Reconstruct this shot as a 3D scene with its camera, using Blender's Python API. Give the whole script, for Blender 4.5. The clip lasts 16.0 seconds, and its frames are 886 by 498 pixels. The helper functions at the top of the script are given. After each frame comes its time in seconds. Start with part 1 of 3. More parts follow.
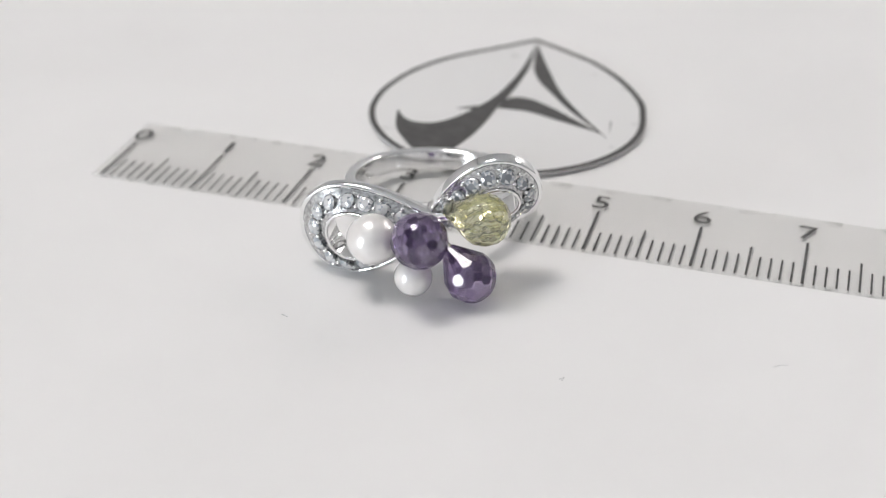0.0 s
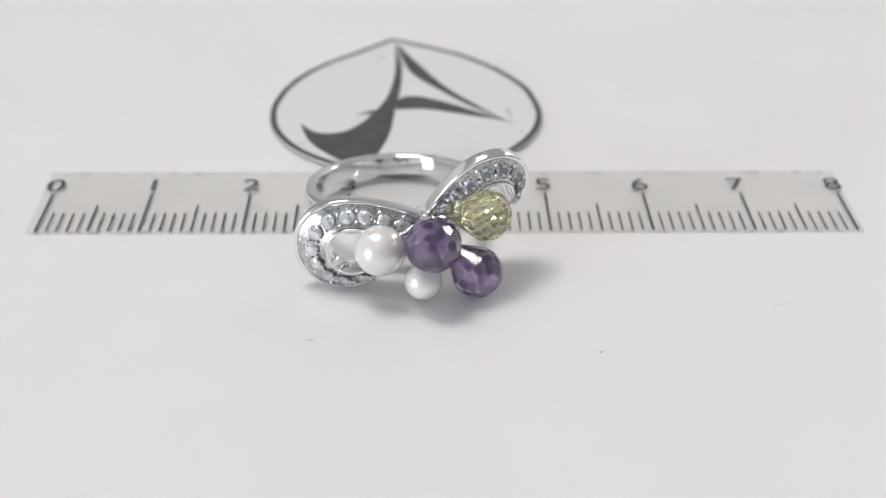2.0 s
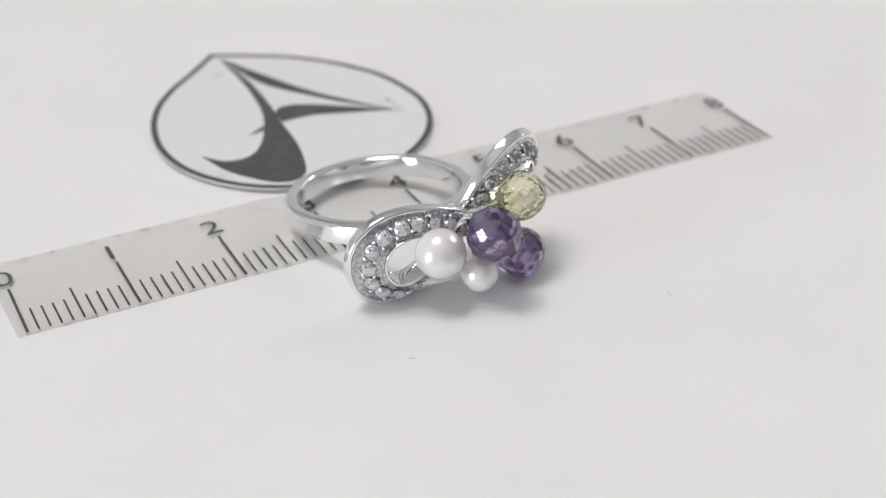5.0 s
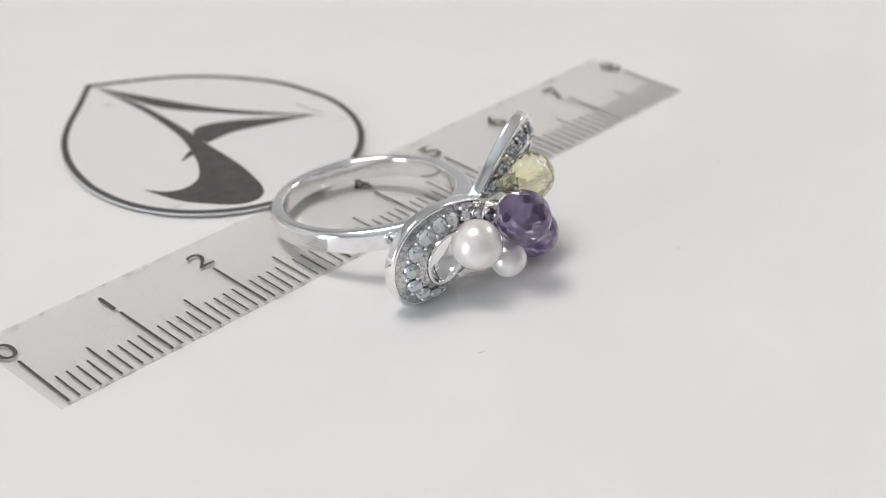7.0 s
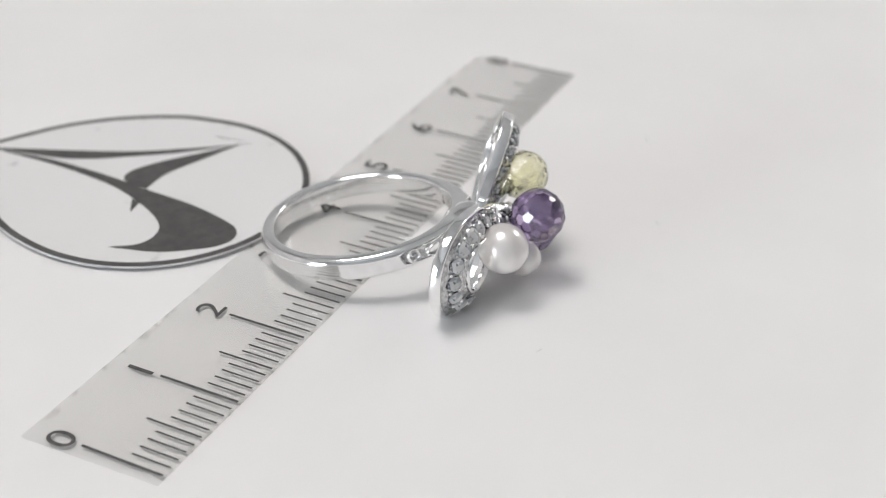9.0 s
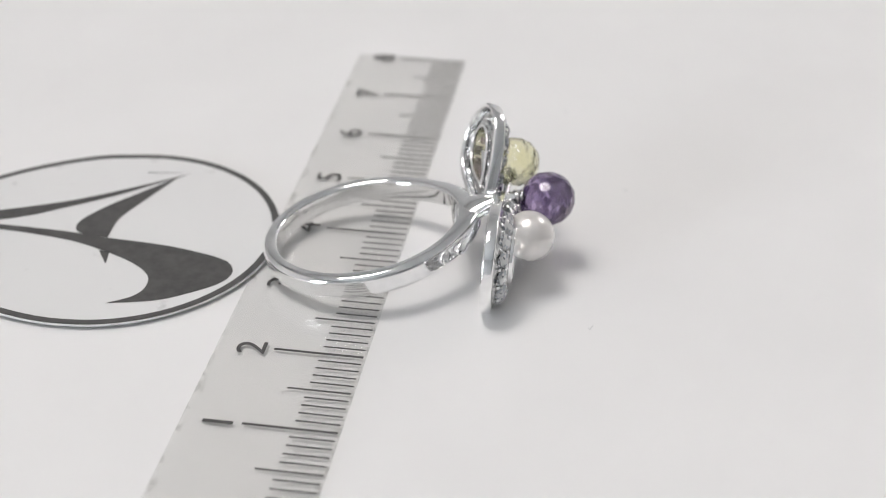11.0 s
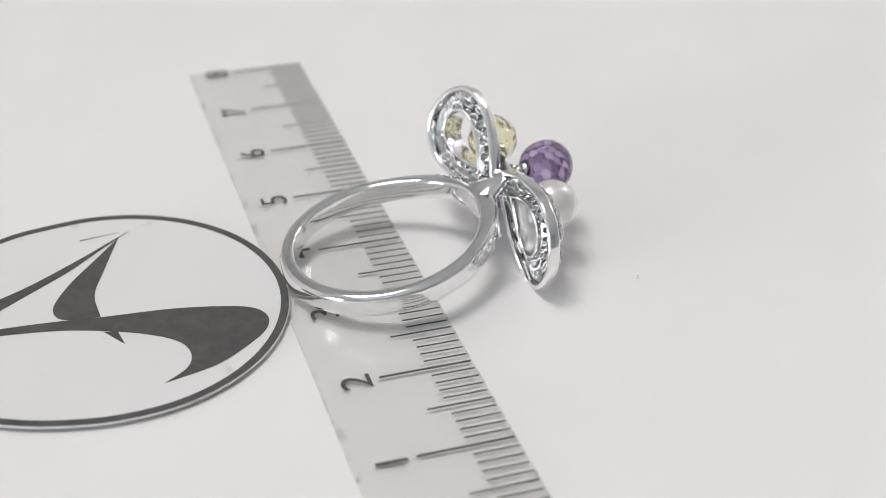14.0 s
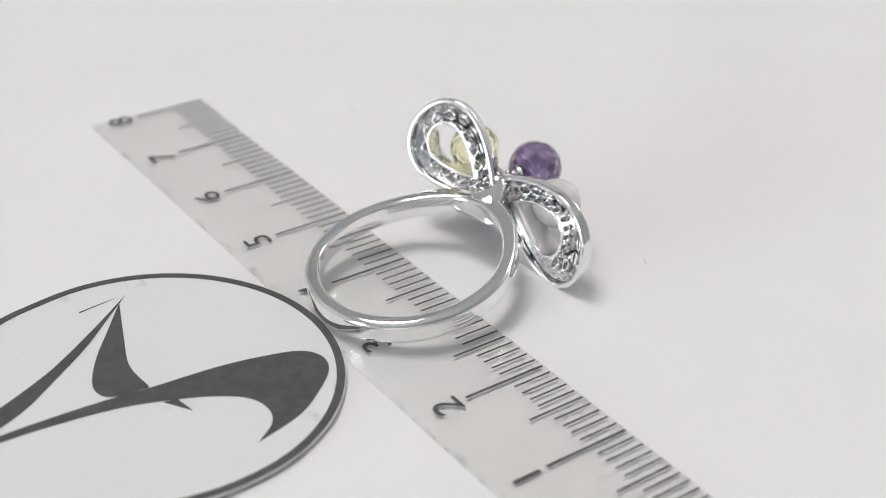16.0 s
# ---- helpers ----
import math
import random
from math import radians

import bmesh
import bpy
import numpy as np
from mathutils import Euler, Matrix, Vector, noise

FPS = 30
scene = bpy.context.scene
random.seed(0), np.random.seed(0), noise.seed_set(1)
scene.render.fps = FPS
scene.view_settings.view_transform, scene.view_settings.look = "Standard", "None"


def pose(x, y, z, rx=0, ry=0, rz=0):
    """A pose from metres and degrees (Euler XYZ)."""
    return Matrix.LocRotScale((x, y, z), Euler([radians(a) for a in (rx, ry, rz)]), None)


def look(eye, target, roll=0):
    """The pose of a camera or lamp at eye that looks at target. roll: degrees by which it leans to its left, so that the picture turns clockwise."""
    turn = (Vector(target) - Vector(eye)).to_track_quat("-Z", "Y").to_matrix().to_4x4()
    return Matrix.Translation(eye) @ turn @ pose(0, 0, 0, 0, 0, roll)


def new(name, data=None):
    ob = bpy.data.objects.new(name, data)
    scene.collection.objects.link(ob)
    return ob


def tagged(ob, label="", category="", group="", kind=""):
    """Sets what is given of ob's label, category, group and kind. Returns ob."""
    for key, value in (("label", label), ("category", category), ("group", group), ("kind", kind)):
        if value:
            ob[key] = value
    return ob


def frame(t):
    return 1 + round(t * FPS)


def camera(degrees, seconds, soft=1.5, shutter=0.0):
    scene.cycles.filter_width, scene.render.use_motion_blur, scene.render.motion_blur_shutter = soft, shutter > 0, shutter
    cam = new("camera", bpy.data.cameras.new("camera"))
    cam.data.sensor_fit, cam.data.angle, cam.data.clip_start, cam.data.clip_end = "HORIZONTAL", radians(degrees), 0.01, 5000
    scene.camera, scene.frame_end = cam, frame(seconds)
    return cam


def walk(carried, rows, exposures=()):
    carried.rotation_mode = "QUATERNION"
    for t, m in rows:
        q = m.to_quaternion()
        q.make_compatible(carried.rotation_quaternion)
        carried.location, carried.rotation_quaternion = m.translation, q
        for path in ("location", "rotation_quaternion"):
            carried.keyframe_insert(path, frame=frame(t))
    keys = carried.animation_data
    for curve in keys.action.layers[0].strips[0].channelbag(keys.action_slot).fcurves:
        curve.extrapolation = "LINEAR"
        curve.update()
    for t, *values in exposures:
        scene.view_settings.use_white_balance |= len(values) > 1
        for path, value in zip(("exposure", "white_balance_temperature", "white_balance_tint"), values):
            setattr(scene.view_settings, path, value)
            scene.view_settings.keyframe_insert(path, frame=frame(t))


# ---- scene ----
# The pivot of the turntable is the origin; lengths on the turntable are in centimetres,
# measured along the ruler (X) and across it (Y), and become metres through CM.
CM = 0.01
PIVOT = Vector((4.2130, 1.0207, 0.0))
SPIN = 8.81  # degrees a second

cam = camera(35.459, 16.0, soft=0.55)
cam.data.dof.use_dof = True
cam.data.dof.focus_distance = 0.117
cam.data.dof.aperture_fstop = 31

# seconds, eye in centimetres, yaw to the left of +Y, pitch up, roll
PATH = [
    (0.0, 2.705, -12.081, 6.475, 16.45, -30.05, 0.74),
    (0.5, 2.737, -12.107, 6.545, 16.05, -30.32, 0.72),
    (1.0, 2.923, -12.143, 6.565, 16.20, -30.28, 0.80),
    (1.5, 3.159, -12.155, 6.580, 16.51, -30.17, 0.62),
    (2.0, 3.402, -12.282, 6.633, 16.59, -30.13, 0.35),
    (2.5, 3.540, -12.278, 6.668, 17.21, -30.45, -0.15),
    (3.0, 3.653, -12.219, 6.709, 17.45, -30.53, -0.22),
    (3.5, 3.876, -12.138, 6.766, 17.98, -30.63, -0.51),
    (4.0, 3.903, -12.092, 6.792, 17.66, -30.87, -0.48),
    (6.5, 4.210, -11.828, 6.818, 16.83, -31.41, -0.62),
    (7.0, 4.233, -11.703, 6.771, 16.67, -31.52, -0.51),
    (7.5, 4.304, -11.617, 6.830, 16.43, -31.73, -0.26),
    (8.0, 4.375, -11.510, 6.877, 16.32, -31.97, -0.11),
    (8.5, 4.409, -11.438, 6.950, 16.27, -31.92, -0.05),
    (9.0, 4.437, -11.355, 6.982, 16.24, -31.91, 0.12),
    (11.5, 4.350, -10.813, 7.023, 15.18, -32.28, 0.68),
    (12.0, 4.268, -10.688, 7.001, 14.95, -32.28, 0.91),
    (12.5, 4.171, -10.530, 6.854, 14.85, -31.90, 0.97),
    (13.0, 4.149, -10.374, 6.814, 14.49, -32.00, 1.24),
    (13.5, 4.154, -10.208, 6.699, 14.65, -31.96, 1.22),
    (14.0, 4.054, -10.134, 6.744, 14.31, -31.97, 1.30),
    (14.5, 3.971, -10.010, 6.715, 14.22, -31.72, 1.61),
    (15.0, 3.892, -9.901, 6.755, 14.30, -31.60, 1.75),
    (15.5, 3.850, -9.819, 6.751, 14.25, -31.39, 1.90),
    (16.0, 3.804, -9.729, 6.638, 14.29, -31.04, 1.94),
]


def aim(x, y, z, yaw, pitch, roll):
    a, b = radians(yaw), radians(pitch)
    eye = Vector((x, y, z)) * CM
    ahead = Vector((-math.sin(a) * math.cos(b), math.cos(a) * math.cos(b), math.sin(b)))
    return look(eye, eye + ahead, roll)


walk(cam, [(t, aim(*p)) for t, *p in PATH], exposures=[(0.0, 0.26), (16.0, 0.26)])

# ---- light ----
world = bpy.data.worlds.new("world")
scene.world = world
world.use_nodes = True
wn = world.node_tree.nodes
sky = wn.new("ShaderNodeTexSky")
sky.sky_type, sky.sun_disc = "NISHITA", False
sky.sun_elevation, sky.sun_rotation = radians(40), radians(200)
world.node_tree.links.new(sky.outputs[0], wn["Background"].inputs[0])
wn["Background"].inputs[1].default_value = 0.1

PANEL_GLOW = 10.8      # ceiling panels
WINDOW_WATTS = 24.0    # daylight in the window's opening
ROOM_TURN = 15.0      # the room's turn about the table, in degrees

# ---- materials ----
def material(name, color, rough=0.5, metal=0.0, **more):
    m = bpy.data.materials.new(name)
    m.use_nodes = True
    b = m.node_tree.nodes["Principled BSDF"]
    b.inputs["Base Color"].default_value = (*color, 1)
    b.inputs["Roughness"].default_value = rough
    b.inputs["Metallic"].default_value = metal
    for key, value in more.items():
        b.inputs[key.replace("_", " ")].default_value = value
    return m


def varied(m, color_a, color_b, scale, detail=4.0, bump=0.0, bump_scale=None, depth=0.0001, low=0.35, high=0.65, rough=None):
    """Noise between two colours, with fine relief from a second noise; scales are per metre."""
    nt = m.node_tree
    b = nt.nodes["Principled BSDF"]
    co = nt.nodes.new("ShaderNodeTexCoord")
    n = nt.nodes.new("ShaderNodeTexNoise")
    n.inputs["Scale"].default_value, n.inputs["Detail"].default_value = scale, detail
    ramp = nt.nodes.new("ShaderNodeValToRGB")
    ramp.color_ramp.elements[0].position, ramp.color_ramp.elements[1].position = low, high
    ramp.color_ramp.elements[0].color, ramp.color_ramp.elements[1].color = (*color_a, 1), (*color_b, 1)
    nt.links.new(co.outputs["Object"], n.inputs["Vector"])
    nt.links.new(n.outputs["Fac"], ramp.inputs["Fac"])
    nt.links.new(ramp.outputs["Color"], b.inputs["Base Color"])
    if bump:
        n2 = nt.nodes.new("ShaderNodeTexNoise")
        n2.inputs["Scale"].default_value, n2.inputs["Detail"].default_value = bump_scale or scale * 8, 3.0
        nt.links.new(co.outputs["Object"], n2.inputs["Vector"])
        bp = nt.nodes.new("ShaderNodeBump")
        bp.inputs["Strength"].default_value, bp.inputs["Distance"].default_value = bump, depth
        nt.links.new(n2.outputs["Fac"], bp.inputs["Height"])
        nt.links.new(bp.outputs["Normal"], b.inputs["Normal"])
        if rough:
            mr = nt.nodes.new("ShaderNodeMapRange")
            mr.inputs["To Min"].default_value, mr.inputs["To Max"].default_value = rough
            nt.links.new(n2.outputs["Fac"], mr.inputs["Value"])
            nt.links.new(mr.outputs["Result"], b.inputs["Roughness"])
    return m


def clear_sheet(name, tint, haze, gloss_rough, dirt_scale, dirt, edge=0.0):
    """Clear plastic: passes light with a tint, a little milky haze and dirt, a glossy face."""
    m = bpy.data.materials.new(name)
    m.use_nodes = True
    nt = m.node_tree
    nt.nodes.remove(nt.nodes["Principled BSDF"])
    out = nt.nodes["Material Output"]
    clear = nt.nodes.new("ShaderNodeBsdfTransparent")
    clear.inputs["Color"].default_value = (*tint, 1)
    milk = nt.nodes.new("ShaderNodeBsdfDiffuse")
    gloss = nt.nodes.new("ShaderNodeBsdfGlossy")
    gloss.inputs["Roughness"].default_value = gloss_rough
    co = nt.nodes.new("ShaderNodeTexCoord")
    n = nt.nodes.new("ShaderNodeTexNoise")
    n.inputs["Scale"].default_value, n.inputs["Detail"].default_value = dirt_scale, 6.0
    nt.links.new(co.outputs["Object"], n.inputs["Vector"])
    ramp = nt.nodes.new("ShaderNodeValToRGB")
    ramp.color_ramp.elements[0].position, ramp.color_ramp.elements[1].position = 0.24, 0.42
    ramp.color_ramp.elements[0].color = (*dirt, 1)
    ramp.color_ramp.elements[1].color = (0.78, 0.77, 0.76, 1)
    nt.links.new(n.outputs["Fac"], ramp.inputs["Fac"])
    nt.links.new(ramp.outputs["Color"], milk.inputs["Color"])
    mix = nt.nodes.new("ShaderNodeMixShader")
    mix.inputs[0].default_value = haze
    if edge:  # grime gathers along both long edges, in patches
        sep = nt.nodes.new("ShaderNodeSeparateXYZ")
        nt.links.new(co.outputs["Object"], sep.inputs[0])
        away = nt.nodes.new("ShaderNodeMath")
        away.operation = "ABSOLUTE"
        nt.links.new(sep.outputs["Y"], away.inputs[0])
        near = nt.nodes.new("ShaderNodeMapRange")
        near.inputs["From Min"].default_value, near.inputs["From Max"].default_value = edge - 0.0008, edge
        nt.links.new(away.outputs[0], near.inputs["Value"])
        n3 = nt.nodes.new("ShaderNodeTexNoise")
        n3.inputs["Scale"].default_value, n3.inputs["Detail"].default_value = 900.0, 6.0
        nt.links.new(co.outputs["Object"], n3.inputs["Vector"])
        spot = nt.nodes.new("ShaderNodeMapRange")
        spot.inputs["From Min"].default_value, spot.inputs["From Max"].default_value = 0.52, 0.66
        nt.links.new(n3.outputs["Fac"], spot.inputs["Value"])
        both = nt.nodes.new("ShaderNodeMath")
        both.operation = "MULTIPLY"
        nt.links.new(near.outputs[0], both.inputs[0])
        nt.links.new(spot.outputs[0], both.inputs[1])
        add = nt.nodes.new("ShaderNodeMath")
        add.operation = "MULTIPLY_ADD"
        add.inputs[1].default_value, add.inputs[2].default_value = 0.20, haze
        nt.links.new(both.outputs[0], add.inputs[0])
        nt.links.new(add.outputs[0], mix.inputs[0])
        tone = nt.nodes.new("ShaderNodeMix")
        tone.data_type = "RGBA"
        tone.inputs["B"].default_value = (*dirt, 1)
        nt.links.new(both.outputs[0], tone.inputs["Factor"])
        nt.links.new(ramp.outputs["Color"], tone.inputs["A"])
        nt.links.new(tone.outputs["Result"], milk.inputs["Color"])
    nt.links.new(clear.outputs[0], mix.inputs[1])
    nt.links.new(milk.outputs[0], mix.inputs[2])
    facing = nt.nodes.new("ShaderNodeLayerWeight")
    facing.inputs["Blend"].default_value = 0.5
    power = nt.nodes.new("ShaderNodeMath")
    power.operation = "POWER"
    power.inputs[1].default_value = 5.0
    fres = nt.nodes.new("ShaderNodeMath")
    fres.operation = "MULTIPLY_ADD"
    fres.inputs[1].default_value, fres.inputs[2].default_value = 0.8, 0.04
    nt.links.new(facing.outputs["Facing"], power.inputs[0])
    nt.links.new(power.outputs[0], fres.inputs[0])
    n2 = nt.nodes.new("ShaderNodeTexNoise")
    n2.inputs["Scale"].default_value, n2.inputs["Detail"].default_value = 2500.0, 2.0
    nt.links.new(co.outputs["Object"], n2.inputs["Vector"])
    bp = nt.nodes.new("ShaderNodeBump")
    bp.inputs["Strength"].default_value, bp.inputs["Distance"].default_value = 0.25, 0.00003
    nt.links.new(n2.outputs["Fac"], bp.inputs["Height"])
    nt.links.new(bp.outputs["Normal"], gloss.inputs["Normal"])
    top = nt.nodes.new("ShaderNodeMixShader")
    nt.links.new(fres.outputs[0], top.inputs[0])
    nt.links.new(mix.outputs[0], top.inputs[1])
    nt.links.new(gloss.outputs[0], top.inputs[2])
    nt.links.new(top.outputs[0], out.inputs["Surface"])
    return m


def glow(name, color, strength):
    m = bpy.data.materials.new(name)
    m.use_nodes = True
    b = m.node_tree.nodes["Principled BSDF"]
    b.inputs["Base Color"].default_value = (0.8, 0.8, 0.8, 1)
    b.inputs["Emission Color"].default_value = (*color, 1)
    b.inputs["Emission Strength"].default_value = strength
    return m


WHITE_TOP = varied(material("white melamine", (0.8, 0.79, 0.78), 0.34), (0.795, 0.785, 0.78), (0.825, 0.815, 0.81), 45, 3.0, 0.12, 1800, 0.00004, 0.3, 0.7, (0.26, 0.42))
RIM = material("grey plastic", (0.35, 0.35, 0.36), 0.4)
SILVER = varied(material("polished silver", (0.9, 0.9, 0.91), 0.09, 1.0), (0.87, 0.87, 0.87), (0.95, 0.95, 0.95), 900, 3.0, 0.12, 1400, 0.00003, 0.3, 0.7, (0.03, 0.13))
CAST = varied(material("cast silver", (0.75, 0.75, 0.76), 0.25, 1.0), (0.34, 0.34, 0.34), (0.80, 0.80, 0.80), 3200, 3.0, 0.35, 3000, 0.00006, 0.3, 0.7, (0.16, 0.34))
PEARL = varied(material("pearl", (0.86, 0.82, 0.79), 0.30, 0.35, Coat_Weight=1.0, Coat_Roughness=0.07, Coat_IOR=1.6), (0.80, 0.765, 0.74), (0.92, 0.90, 0.885), 350, 3.0, 0.05, 1500, 0.00004)
# dark to pale facet tones: the gem's inner reflections put into its colour
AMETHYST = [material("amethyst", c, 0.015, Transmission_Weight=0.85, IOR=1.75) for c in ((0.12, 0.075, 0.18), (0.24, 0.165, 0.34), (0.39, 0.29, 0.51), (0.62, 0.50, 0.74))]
# two facet tones, for the glints inside the lemon stone
LEMON = [varied(material("lemon quartz", b, 0.02, Transmission_Weight=0.93, IOR=1.54), a, b, 420, 4.0, 0.9, 800, 0.0002, 0.3, 0.7) for a, b in (((0.91, 0.88, 0.52), (0.97, 0.95, 0.66)), ((0.96, 0.94, 0.66), (1.0, 0.99, 0.80)))]
# clear stones; dark grey to white facet tones paint their sparkle
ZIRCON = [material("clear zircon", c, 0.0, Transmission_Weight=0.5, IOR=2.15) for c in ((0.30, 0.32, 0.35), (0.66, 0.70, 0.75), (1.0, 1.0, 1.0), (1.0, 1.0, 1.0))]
INK = varied(material("black ink", (0.03, 0.03, 0.03), 0.55), (0.058, 0.056, 0.055), (0.085, 0.082, 0.080), 900)
CLEAR = clear_sheet("clear plastic", (0.992, 0.992, 0.988), 0.055, 0.12, 420, (0.30, 0.29, 0.24), edge=0.00645)
CARD = varied(material("white card", (0.8, 0.8, 0.8), 0.4), (0.42, 0.415, 0.41), (0.73, 0.725, 0.72), 330, 6.0, 0.05, 1500, 0.00003, 0.22, 0.34)
WALL = varied(material("wall paint", (0.62, 0.62, 0.62), 0.7), (0.80, 0.80, 0.80), (0.84, 0.84, 0.84), 3)
FLOOR = varied(material("floor vinyl", (0.4, 0.38, 0.36), 0.4), (0.44, 0.43, 0.42), (0.52, 0.51, 0.50), 4)
DESK = varied(material("desk laminate", (0.7, 0.69, 0.67), 0.45), (0.68, 0.67, 0.65), (0.73, 0.72, 0.7), 8)
# grey chosen for unseen walls, to give the silver something darker to mirror
DIM = varied(material("grey wall paint", (0.3, 0.3, 0.3), 0.7), (0.54, 0.54, 0.54), (0.60, 0.60, 0.60), 3)
PANEL = glow("panel diffuser", (1.0, 0.955, 0.93), PANEL_GLOW)
LINT = material("lint", (0.5, 0.5, 0.51), 0.9)

# ---- helpers for meshes ----
def part(name, bm, mat, parent=None, label="", base=None, smooth=True, angle=40):
    """One mesh object from a bmesh in turntable centimetres; base is the thing's foot."""
    bmesh.ops.recalc_face_normals(bm, faces=bm.faces)
    off = base if base is not None else Vector((0, 0, 0))
    for v in bm.verts:
        v.co = (v.co - off) * CM
    for f in bm.faces:
        f.smooth = smooth
    if smooth:
        for e in bm.edges:
            if len(e.link_faces) == 2 and e.calc_face_angle(0) > radians(angle):
                e.smooth = False
    me = bpy.data.meshes.new(name)
    bm.to_mesh(me)
    bm.free()
    for m in mat if isinstance(mat, list) else [mat]:  # a list: facet tones that stand in for reflections inside the stone
        me.materials.append(m)
    ob = new(name, me)
    if parent:
        ob.parent = parent
    if label:
        ob["label"] = label
    return ob


def piece(name, me, parent, m):
    ob = new(name, me)
    ob.parent = parent
    ob.matrix_basis = m
    return ob


def slab(x0, x1, y0, y1, z0, z1, bevel=0.0, bm=None):
    bm = bm or bmesh.new()
    r = bmesh.ops.create_cube(bm, size=1)
    for v in r["verts"]:
        v.co = Vector(((x0 + x1) / 2 + v.co.x * (x1 - x0), (y0 + y1) / 2 + v.co.y * (y1 - y0), (z0 + z1) / 2 + v.co.z * (z1 - z0)))
    if bevel:
        bmesh.ops.bevel(bm, geom=list(bm.edges), offset=bevel, segments=2, affect="EDGES", profile=0.5)
    return bm


def sweep(rings, closed=True):
    """A skin over rings of points, each ring closed; the last joins the first if closed, else both ends get caps."""
    bm = bmesh.new()
    vs = [[bm.verts.new(p) for p in ring] for ring in rings]
    n, k = len(vs), len(vs[0])
    for i in range(n if closed else n - 1):
        a, b = vs[i], vs[(i + 1) % n]
        for j in range(k):
            bm.faces.new((a[j], a[(j + 1) % k], b[(j + 1) % k], b[j]))
    if not closed:
        bm.faces.new(vs[0])
        bm.faces.new(vs[-1])
    return bm


def rounded(a0, a1, b0, b1, r, seg=3):
    """A rounded rectangle as a list of (a, b)."""
    pts = []
    for ca, cb, t0 in ((a1 - r, b1 - r, 0), (a0 + r, b1 - r, 90), (a0 + r, b0 + r, 180), (a1 - r, b0 + r, 270)):
        for i in range(seg + 1):
            t = radians(t0 + 90 * i / seg)
            pts.append((ca + r * math.cos(t), cb + r * math.sin(t)))
    return pts


def smooth_loop(points, corners, steps=8):
    """A closed curve through control points (Catmull-Rom), sharp at the numbered corners."""
    n, out = len(points), []
    P = [Vector(p) for p in points]
    for i in range(n):
        p1, p2 = P[i], P[(i + 1) % n]
        p0 = P[i - 1] if i not in corners else p1 - (p2 - p1)
        p3 = P[(i + 2) % n] if (i + 1) % n not in corners else p2 + (p2 - p1)
        for s in range(steps):
            t = s / steps
            out.append(0.5 * ((2 * p1) + (p2 - p0) * t + (2 * p0 - 5 * p1 + 4 * p2 - p3) * t * t + (3 * p1 - p0 - 3 * p2 + p3) * t ** 3))
    return out


def sheet(outline, z0, z1):
    """A flat plate with the given outline (list of 2D vectors)."""
    bm = bmesh.new()
    f = bm.faces.new([bm.verts.new((p[0], p[1], z0)) for p in outline])
    r = bmesh.ops.extrude_face_region(bm, geom=[f])
    for v in r["geom"]:
        if isinstance(v, bmesh.types.BMVert):
            v.co.z = z1
    bmesh.ops.triangulate(bm, faces=[f for f in bm.faces if len(f.verts) > 4])
    return bm


def cut_gem(planes, size=2.0):
    """The convex body inside the given planes (normal, distance)."""
    bm = bmesh.new()
    bmesh.ops.create_cube(bm, size=size * 2)
    for no, d in planes:
        r = bmesh.ops.bisect_plane(bm, geom=list(bm.verts) + list(bm.edges) + list(bm.faces), dist=1e-5, plane_co=no * d, plane_no=no, clear_outer=True)
        edges = [g for g in r["geom_cut"] if isinstance(g, bmesh.types.BMEdge)]
        if len(edges) > 2:
            bmesh.ops.contextual_create(bm, geom=edges)
    return bm


def frame_to(direction, up=Vector((0, 0, 1))):
    """A turn that takes +Z to the direction."""
    return Vector(direction).to_track_quat("Z", "Y").to_matrix().to_4x4()


def moved(bm, m):
    bmesh.ops.transform(bm, matrix=m, verts=bm.verts)
    return bm


def ball(c, r, seg=12, rings=8, bm=None):
    bm = bm or bmesh.new()
    bmesh.ops.create_uvsphere(bm, u_segments=seg, v_segments=rings, radius=r, matrix=Matrix.Translation(c))
    return bm


def rod(a, b, r0, r1, seg=12, bm=None):
    bm = bm or bmesh.new()
    a, b = Vector(a), Vector(b)
    m = Matrix.Translation((a + b) / 2) @ frame_to(b - a)
    bmesh.ops.create_cone(bm, cap_ends=True, segments=seg, radius1=r0, radius2=r1, depth=(b - a).length, matrix=m)
    return bm


def root(name, base, label, category):
    ob = new(name)
    ob.empty_display_size = 0.01
    ob.location = (base - PIVOT) * CM
    return tagged(ob, label, category)


TURNING = []  # (thing, its foot on the turntable in centimetres)

# ---- the room ----
ROOM = Matrix.Rotation(radians(ROOM_TURN), 4, "Z")
FLOOR_Z, CEIL_Z = -0.80, 1.75
X0, X1, Y0, Y1 = -1.6, 2.6, -2.8, 2.2


def room_part(name, boxes, mat, label="", kind="structure", parent=None, bevel=0.0):
    bm = bmesh.new()
    for b in boxes:
        slab(*b, bm=bm)
    if bevel:
        bmesh.ops.bevel(bm, geom=list(bm.edges), offset=bevel, segments=2, affect="EDGES", profile=0.5)
    if parent is None:
        moved(bm, ROOM)
    for v in bm.verts:
        v.co *= 100
    ob = part(name, bm, mat, parent, smooth=bool(bevel))
    if parent is None:
        tagged(ob, label, name.split("_")[0], kind=kind)
    return ob


